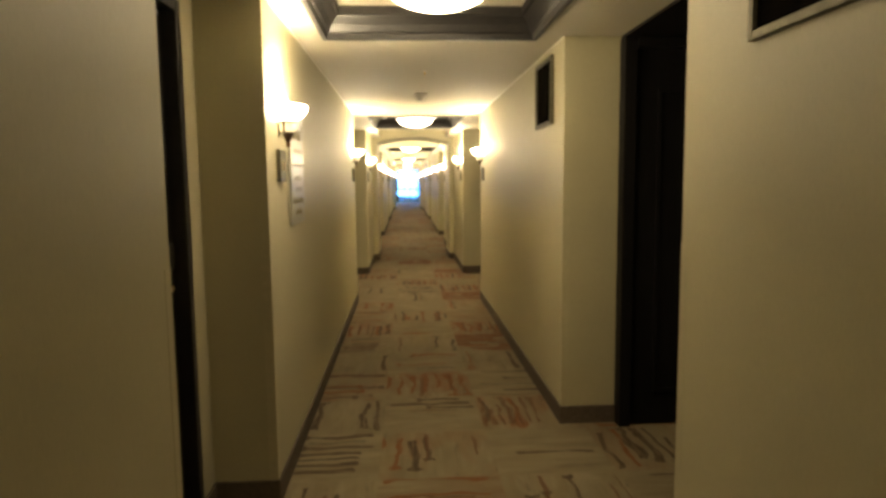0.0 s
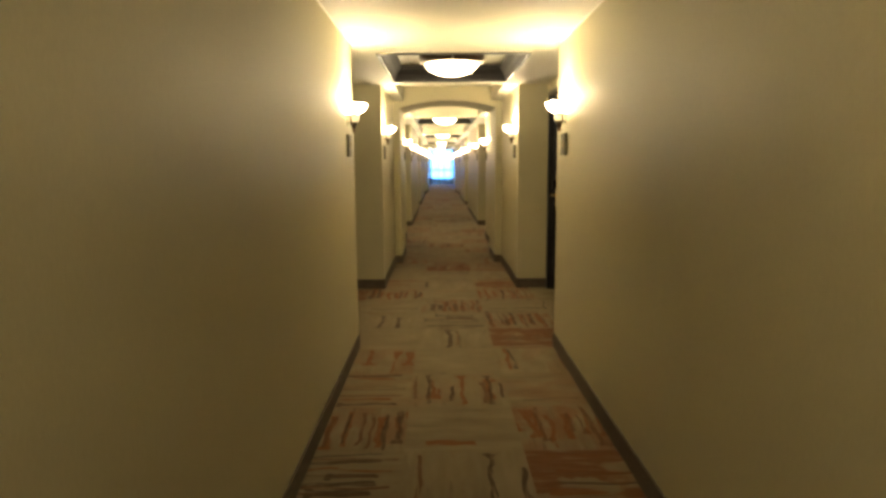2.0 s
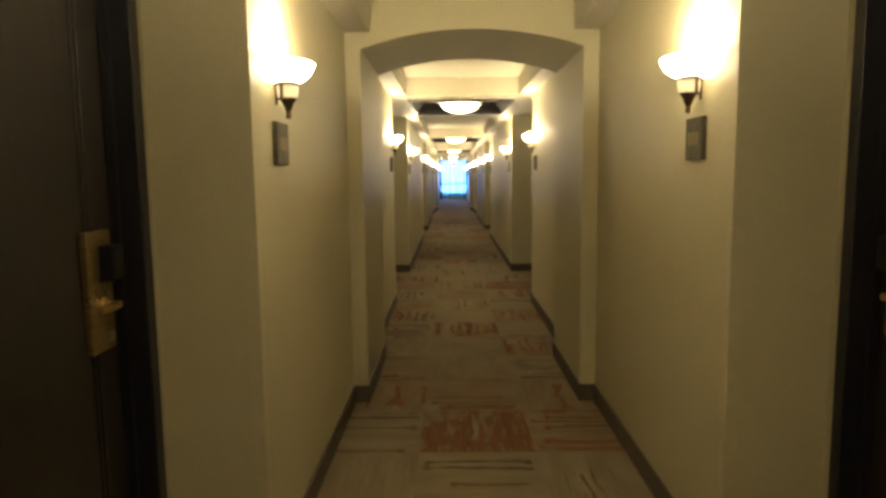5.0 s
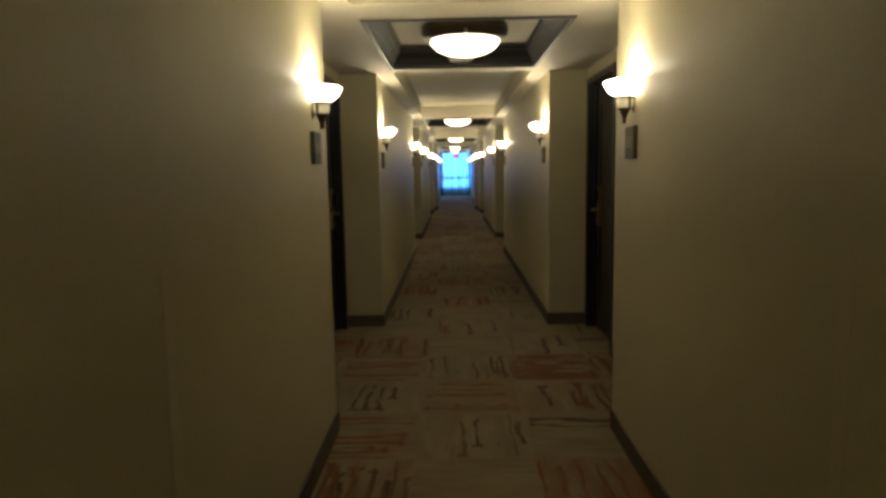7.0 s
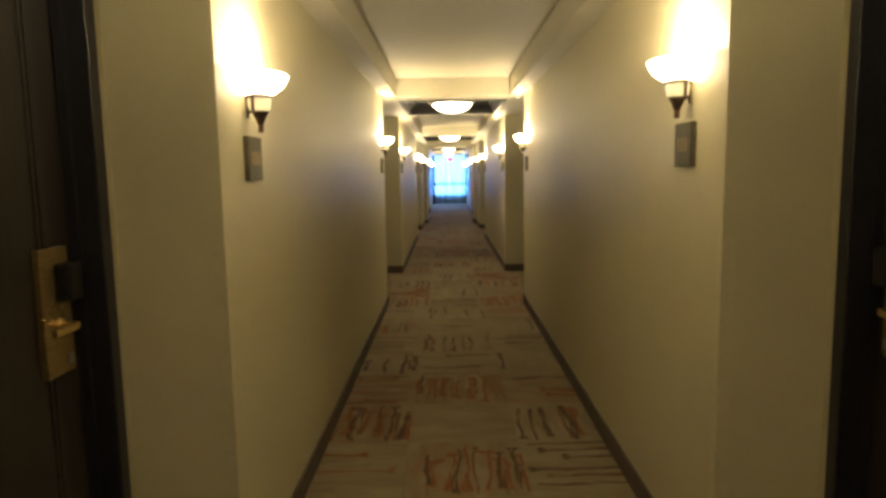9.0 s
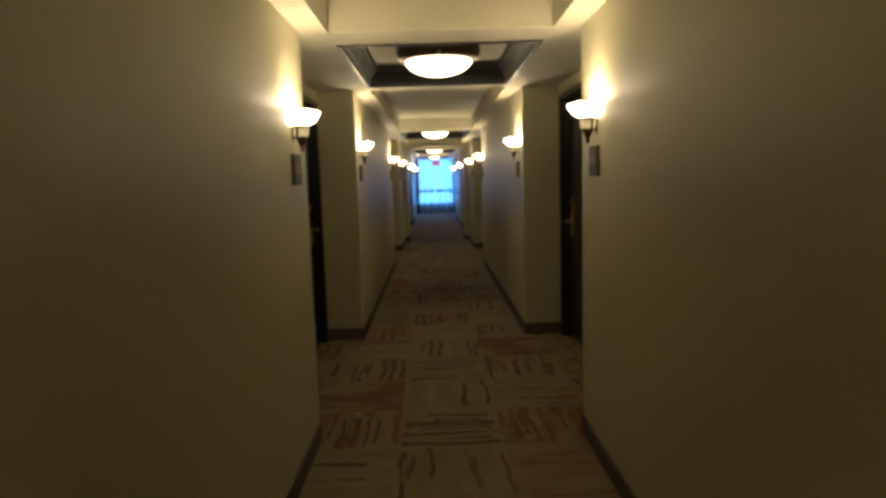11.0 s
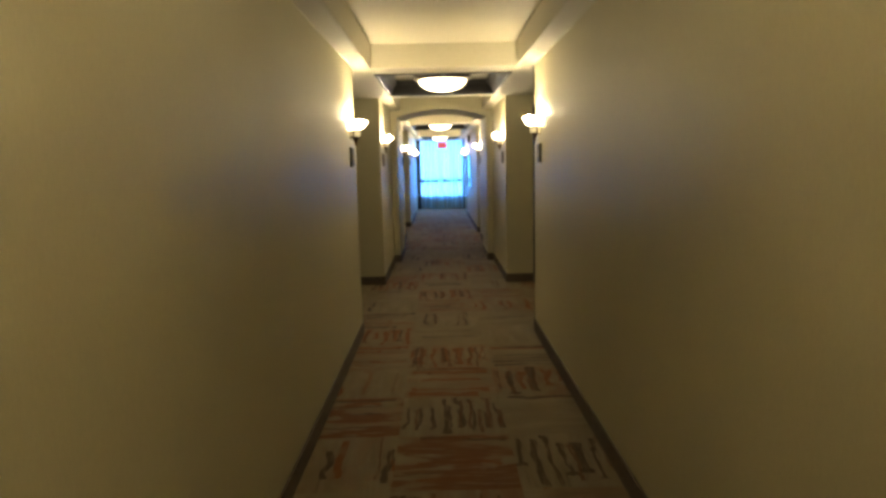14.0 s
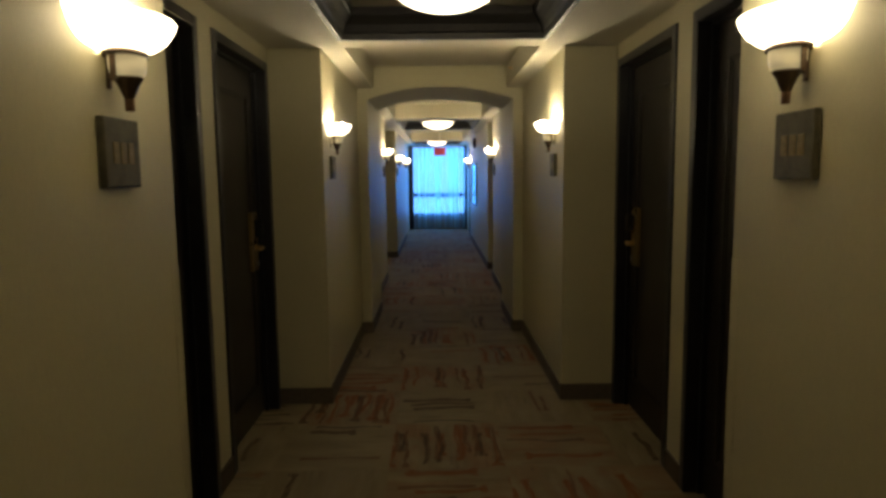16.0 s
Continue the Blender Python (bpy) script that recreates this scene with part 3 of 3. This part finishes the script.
# ---- wall sconces and room signs ----
SCONCE_Z = 1.737
def wall_sconce(side, y):
    """A half bowl of alabaster glass on a bronze ring, with an amber cup and a tapered finial, held off the wall by an arm."""
    s = side
    lamp = thing("wall_sconce", "lit alabaster half-bowl wall sconce with bronze finial", "wall lamp", pose(s * HALF, y, SCONCE_Z, 0, 0, 90 if s > 0 else -90), "sconces along the corridor")
    # local +y points into the corridor
    prof = [(0.044, 0.0), (0.078, 0.003), (0.108, 0.013), (0.130, 0.029), (0.144, 0.050), (0.151, 0.066), (0.149, 0.069), (0.145, 0.066), (0.137, 0.050), (0.124, 0.033), (0.103, 0.018), (0.074, 0.010), (0.040, 0.007)]
    part("glass_bowl", lathe(prof, 24, 0, 180, (1.05, 0.93)), BOWLGLASS, lamp, "glowing alabaster glass", smooth=True)
    part("ring", lathe([(0.030, -0.009), (0.053, -0.009), (0.057, -0.004), (0.052, 0.002), (0.032, 0.004)], 24, 0, 360, (1.08, 0.76)), BRONZE, lamp, smooth=True, at=pose(0, 0.044, 0))
    part("lower_cup", lathe([(0.039, -0.010), (0.0385, -0.030), (0.035, -0.046), (0.028, -0.054), (0.0, -0.054)], 20), LOWGLASS, lamp, "pale amber glass cup", smooth=True, at=pose(0, 0.044, 0))
    part("finial", lathe([(0.0, -0.049), (0.030, -0.050), (0.031, -0.055), (0.022, -0.068), (0.014, -0.088), (0.010, -0.097), (0.0, -0.098)], 16), BRONZE, lamp, "dark bronze finial", smooth=True, at=pose(0, 0.044, 0))
    part("tip", lathe([(0.0, -0.096), (0.0095, -0.096), (0.0105, -0.100), (0.0100, -0.121), (0.0085, -0.123), (0.0, -0.123)], 12), COPPER, lamp, "copper-toned tip", smooth=True, at=pose(0, 0.044, 0))
    for side_x in (-1, 1):
        part("strut", boxes((side_x * 0.039, side_x * 0.044, 0.026, 0.038, -0.056, -0.004), (side_x * 0.024, side_x * 0.044, 0.026, 0.038, -0.060, -0.054), bevel=0.0015), BRONZE, lamp)
    part("arm", boxes((-0.007, 0.007, 0.0, 0.006, -0.075, -0.004), (-0.005, 0.005, 0.006, 0.02, -0.058, -0.051), (-0.018, 0.018, 0.0, 0.012, -0.012, -0.003), bevel=0.002), BRONZE, lamp)
    part("bulb", lathe([(0.0, -0.014), (0.010, -0.0095), (0.014, 0.0), (0.010, 0.0095), (0.0, 0.014)], 10), BULBGLOW, lamp, smooth=True, at=pose(0, 0.086, 0.068))
    return lamp


def room_sign(side, y, dz=0.0, digits=""):
    """A square pewter plate; side faces into the corridor."""
    s = side
    sign = thing("room_sign", "square pewter room number plate on the wall", "sign", pose(s * HALF, y, 1.526 + dz, 90, 0, -90 * s), "room number plates")
    part("plate", boxes((-0.078, 0.078, -0.075, 0.075, 0.0, 0.018), bevel=0.004), PEWTER, sign)
    if digits:
        lettering("numerals", digits, 0.07, GOLD, sign, pose(0, 0.0, 0.0195))
    else:
        for k in (-1, 0, 1):
            part("numeral", boxes((k * 0.034 - 0.0125, k * 0.034 + 0.0125, -0.023, 0.023, 0.0175, 0.0195), bevel=0.002), GOLD, sign, "dull gold numeral")
    return sign


NEAR, FAR = 0.315, 0.295   # from the bay's edges to the sconces
spots = [(-1, B1L[1] + FAR, 0.0)]
for n, f in BAYS + [B6[:2]]:
    spots += [(-1, n - NEAR, 0.012), (1, n - NEAR, 0.012), (-1, f + FAR, 0.015)]
    if n != B6[0]:
        spots.append((1, f + FAR, 0.015))
spots += [(-1, B7 - 0.28, 0.0), (1, B7 - 0.28, 0.0)]
LOW = {(-1, BAYS[1][1] + FAR): -0.022}     # one lamp hangs a little lower, with its plate
made = {}
for side, y, shift in spots:
    dz = LOW.get((side, y), 0.0)
    if side in made:
        copy_thing(made[side], pose(side * HALF, y, SCONCE_Z + dz, 0, 0, 90 if side > 0 else -90))
    else:
        made[side] = wall_sconce(side, y)
for side, y, shift in spots[:-2]:
    room_sign(side, y + shift, LOW.get((side, y), 0.0), "632" if (side, y) == (-1, BAYS[0][0] - NEAR) else "")


# ---- end window ----
def end_window():
    y = Y1
    x0, x1 = -0.775, 0.80
    mid, w = (x0 + x1) / 2, (x1 - x0) / 2
    structure("wall_window", boxes((-OUT, x0, y, y + 0.2, -0.05, 2.6), (x1, OUT, y, y + 0.2, -0.05, 2.6), (x0, x1, y, y + 0.2, 2.25, 2.6)), WALL, "cream end wall around the window", "wall")
    structure("wall_spandrel", boxes((x0, x1, y + 0.02, y + 0.2, -0.05, 0.38)), DARKWALL, "grey-beige panel below the end window", "wall")
    win = thing("window_1", "full-width end window with dark frame and crossbar", "window", pose(mid, y + 0.06, 0), kind="structure")
    part("window_frame", boxes((-w, -w + 0.06, -0.035, 0.035, 0.38, 2.25), (w - 0.06, w, -0.035, 0.035, 0.38, 2.25), (-w + 0.06, w - 0.06, -0.035, 0.035, 2.2, 2.25), (-w + 0.06, w - 0.06, -0.035, 0.035, 0.38, 0.42), bevel=0.004), FRAME, win)
    part("crossbar", boxes((-w + 0.06, w - 0.06, -0.035, 0.035, 0.87, 0.965), bevel=0.004), FRAME, win)
    for z0, z1 in ((0.42, 0.87), (0.965, 2.2)):
        pane = part("pane", boxes((-w + 0.06, w - 0.06, -0.004, 0.004, z0, z1)), PANE, win)
        pane.visible_shadow = False
    for xa, xb in ((x0, x0 + 0.125), (x1 - 0.06, x1)):
        structure("window_trim", boxes((xa, xb, y - 0.16, y + 0.0, 0.0, 2.249), bevel=0.004), FRAME, "dark upright trim beside the window curtain", "trim")


def curtain(x0, x1, y, folds, depth, label, mat, z0=0.02, z1=2.2):
    """Pleated cloth hung from a rail: uneven folds that open a little towards the hem."""
    rng = random.Random(7 + int(x0 * 100))
    ob = thing("curtain", label, "curtain", pose((x0 + x1) / 2, y, 0), "curtains at the end window")
    bm = bmesh.new()
    n, rows_n = folds * 8, 10
    phase = [rng.uniform(-0.5, 0.5) for _ in range(folds + 2)]
    half = (x1 - x0) / 2
    grid = []
    for j in range(rows_n + 1):
        v = j / rows_n
        line = []
        for i in range(n + 1):
            u = i / n
            p = phase[int(u * folds)] * (1 - v * 0.3)
            line.append(bm.verts.new((-half + 2 * half * u + 0.008 * math.sin(9 * v + p), depth * (0.55 + 0.45 * (1 - v)) * math.sin(2 * math.pi * u * folds + p) + 0.006 * math.sin(5 * u * 7 + 3 * v), z0 + (z1 - z0) * v)))
        grid.append(line)
    for a, b in zip(grid, grid[1:]):
        for i in range(n):
            bm.faces.new((a[i], a[i + 1], b[i + 1], b[i]))
    part("cloth", bm, mat, ob, smooth=True)
    part("rail", boxes((-half, half, -0.015, 0.015, z1, z1 + 0.03), bevel=0.004), NICKEL, ob)
    return ob


end_window()
structure("backdrop", boxes((-2.5, 2.5, Y1 + 0.8, Y1 + 0.85, -0.5, 3.5)), HAZE, "hazy blue daylight outside the end window", "backdrop")
curtain(-0.648, 0.737, Y1 - 0.07, 22, 0.02, "floor-length sheer white curtain glowing with blue daylight", SHEER, 0.02, 2.2)

# ---- things along the corridor ----
def framed_picture(y0, y1, z0, z1):
    pic = thing("framed_picture", "dark glazed picture in a narrow silver frame", "picture", pose(HALF, (y0 + y1) / 2, (z0 + z1) / 2), "dark pictures")
    h, v, w = (y1 - y0) / 2, (z1 - z0) / 2, 0.024
    part("frame", boxes((-0.022, 0.0, -h, -h + w, -v, v), (-0.022, 0.0, h - w, h, -v, v), (-0.022, 0.0, -h + w, h - w, -v, -v + w), (-0.022, 0.0, -h + w, h - w, v - w, v), bevel=0.004), PEWTER, pic, "narrow dark silver frame")
    part("print", boxes((-0.010, -0.002, -h + w, h - w, -v + w, v - w)), PICTURE, pic)


framed_picture(4.13, 4.6, 1.785, 2.2)
framed_picture(1.38, 1.85, 1.795, 2.2)


def directory_sign():
    sign = thing("directory_sign", "two frosted acrylic wall signs with room numbers and directions", "sign", pose(-HALF, 3.765, 1.41, 90, 0, 90))
    # local x runs along the wall, local y up, local z into the corridor
    lower = part("lower_panel", boxes((-0.215, 0.215, -0.183, 0.125, 0.006, 0.013), bevel=0.0015), ACRYLIC, sign)
    upper = part("upper_panel", boxes((-0.215, 0.215, 0.132, 0.46, 0.006, 0.013), bevel=0.0015), ACRYLIC, sign)
    for panel, text, y, size in ((upper, "634-651", 0.288, 0.08), (lower, "directly to Parking", -0.06, 0.045), (lower, "and Lobby", -0.12, 0.045)):
        lettering("lettering", text, size, INK, panel, pose(0, y, 0.0142))
    for panel, x0, x1, y in ((upper, 0.02, 0.12, 0.38), (upper, -0.115, -0.03, 0.205), (upper, -0.015, 0.11, 0.205), (upper, 0.13, 0.17, 0.205), (lower, -0.10, -0.02, 0.06),
                             (lower, 0.0, 0.13, 0.06), (lower, -0.08, -0.02, 0.0), (lower, 0.0, 0.06, 0.0), (lower, 0.08, 0.13, 0.0)):
        part("text_bar", boxes((x0, x1, y - 0.014, y + 0.014, 0.0122, 0.0136)), FAINT, panel)
    for x, d in ((-0.17, -1), (0.17, 1)):
        bm = bmesh.new()
        tri = [(x + d * 0.022, 0.34), (x - d * 0.014, 0.366), (x - d * 0.014, 0.314)]
        a, b = [[bm.verts.new((px, py, z)) for px, py in tri] for z in (0.0125, 0.0145)]
        bm.faces.new(a)
        bm.faces.new(b)
        for i in range(3):
            bm.faces.new((a[i], a[(i + 1) % 3], b[(i + 1) % 3], b[i]))
        part("arrow", bm, INK, upper)
    for x in (-0.19, 0.19):
        for y, panel in ((-0.165, lower), (0.445, upper)):
            part("standoff", lathe([(0.0, 0.016), (0.007, 0.015), (0.008, 0.0), (0.0, 0.0)], 10), NICKEL, panel, at=pose(x, y, 0))


directory_sign()


def smoke_detector(y, r):
    ob = thing("smoke_detector", "small round off-white detector on the ceiling", "detector", pose(0, y, CEIL))
    part("base", lathe([(0.0, -0.001), (r, -0.001), (r, -0.012), (r * 0.92, -0.016)], 24), WHITE, ob, smooth=True)
    part("body", lathe([(r * 0.8, -0.014), (r * 0.72, -0.03), (r * 0.5, -0.04), (r * 0.46, -0.056), (r * 0.3, -0.062), (0.0, -0.063)], 24), WHITE, ob, smooth=True)


smoke_detector(6.25, 0.062)
unit = thing("smoke_detector", "round off-white smoke detector hanging in the ceiling tray", "detector", pose(-0.02, BAYS[1][1] - 0.487, TRAY_Z))
part("base", lathe([(0.0, -0.001), (0.108, -0.001), (0.108, -0.066), (0.104, -0.074), (0.0, -0.074)], 28), WHITE, unit, smooth=True)
part("body", lathe([(0.102, -0.073), (0.101, -0.115), (0.094, -0.134), (0.084, -0.140), (0.0, -0.142)], 28), WHITE, unit, smooth=True)


def sprinkler(x, y, z, towards):
    ob = thing("sprinkler", "small brass sidewall sprinkler on the soffit", "sprinkler", pose(x, y, z, 0, 90 * towards, 0), "sprinklers")
    part("rosette", lathe([(0.0, 0.004), (0.018, 0.003), (0.022, 0.0)], 16), WHITE, ob, smooth=True)
    part("head", lathe([(0.008, 0.003), (0.008, 0.02), (0.004, 0.024), (0.004, 0.034), (0.014, 0.036), (0.0, 0.038)], 12), BRASS, ob, smooth=True)


sprinkler(0, 5.04, CEIL, 2)
for a, b in arch_ys:
    sprinkler(SOFFIT, a - 0.45, CEIL + 0.1, -1)


def exit_sign():
    sign = thing("exit_sign", "red exit sign hung from the ceiling before the window", "sign", pose(0.06, 43.45, 1.99))
    part("housing", boxes((-0.132, 0.132, -0.02, 0.02, -0.085, 0.085), bevel=0.004), RED, sign, "red translucent face")
    part("stem", boxes((-0.012, 0.012, -0.012, 0.012, 0.085, RAISED - 1.99)), WHITE, sign)


exit_sign()


def poster_case():
    case = thing("poster_case", "glass-fronted framed notice on the wall reflecting the window", "picture", pose(HALF, 41.75, 1.27))
    part("frame", boxes((-0.03, 0.0, -0.6, -0.56, -0.42, 0.42), (-0.03, 0.0, 0.56, 0.6, -0.42, 0.42), (-0.03, 0.0, -0.56, 0.56, -0.42, -0.38), (-0.03, 0.0, -0.56, 0.56, 0.38, 0.42), bevel=0.004), FRAME, case)
    part("glazed_print", boxes((-0.016, -0.002, -0.56, 0.56, -0.38, 0.38)), GLAZED, case)


poster_case()
alarm = thing("alarm_bell", "black round alarm sounder high on the wall", "alarm", pose(HALF, 41.4, 2.08, 0, -90, 0))
part("housing", lathe([(0.0, 0.0), (0.10, 0.0), (0.105, 0.02), (0.09, 0.05), (0.04, 0.062), (0.0, 0.064)], 24), BLACK, alarm, smooth=True)
part("back_box", boxes((-0.06, 0.06, -0.06, 0.06, -0.001, 0.012), bevel=0.003), BLACK, alarm)

# ---- floor: carpet tiles turned by quarters ----
floor = structure("floor", boxes((-OUT - 0.1, ALC + 1.35, Y0 - 0.2, Y1 + 0.2, -0.12, -0.009)), CARPET, "beige patterned carpet with rust and dark brushed strokes", "floor")
bm = boxes((-TILE / 2, TILE / 2, -TILE / 2, TILE / 2, -0.0088, 0.0))
tile_mesh = mesh("carpet_tile", bm, CARPET)
rng = random.Random(11)
# how much rust, dark brown and smeared rust a tile carries
MARKS = {".": (0.05, 0.12, 0), "d": (0.04, 0.55, 0), "D": (0.10, 1.0, 0), "r": (0.60, 0.10, 0.15), "R": (1.05, 0.18, 0.25), "m": (0.45, 0.45, 0), "M": (0.85, 0.65, 0.1), "S": (0.6, 0.2, 0.9)}
# the tiles as laid, row by row along the walk: side bay, three columns, side bay
LAID = (".drd. .Dm.m .d.Mr .mRd. ..... .DdS. .M.R. .mmr. .r.m. ...S. ..DMd ..Mdd SM.Rd mr.S. ..d.. ..Sr. .rrr. .m.d. ...R. .DM.. .M.R. .rd.. mdrmr .rdSr "
        "rM.dm d.d.. .d..r ..Md. .M.D. .rRr. .d... .dd.. .r... ...r. mMDRR SS... .MDmr R.dSm .R.dr .DM.. ...dr ..Rr. .mSD. .SD.. ..rM. .mMDm "
        ".m..r rmd.. ..rrr ..Mr. dMd.r .rM.. ...r. ..M..").split()


def carpet_tile(col, row, mark):
    """Laid chequerwise: every second tile is turned by a quarter."""
    ob = new("carpet_tile", tile_mesh)
    ob.parent = floor
    ob.color = (*MARKS[mark], 1.0)
    ob.matrix_basis = pose(col * TILE - 0.012, 6.47 + row * TILE, 0, 0, 0, 90 * ((col + row + 1) % 2) + rng.choice((0, 180)))


row = -11
while 6.47 + row * TILE < Y1 + TILE / 2:
    y = 6.47 + row * TILE
    marks = LAID[row + 6] if 0 <= row + 6 < len(LAID) else "".join(rng.choice("..ddrmM") for _ in range(5))
    for c in (-1, 0, 1):
        carpet_tile(c, row, marks[c + 2])
    for side, edges in ((-1, edges_left), (1, edges_right)):
        if any(a - TILE / 2 < y < b + TILE / 2 for a, b in edges):
            carpet_tile(side * 2, row, marks[2 + side * 2])
            if side > 0 and y < 4.6:
                carpet_tile(3, row, ".")
    row += 1
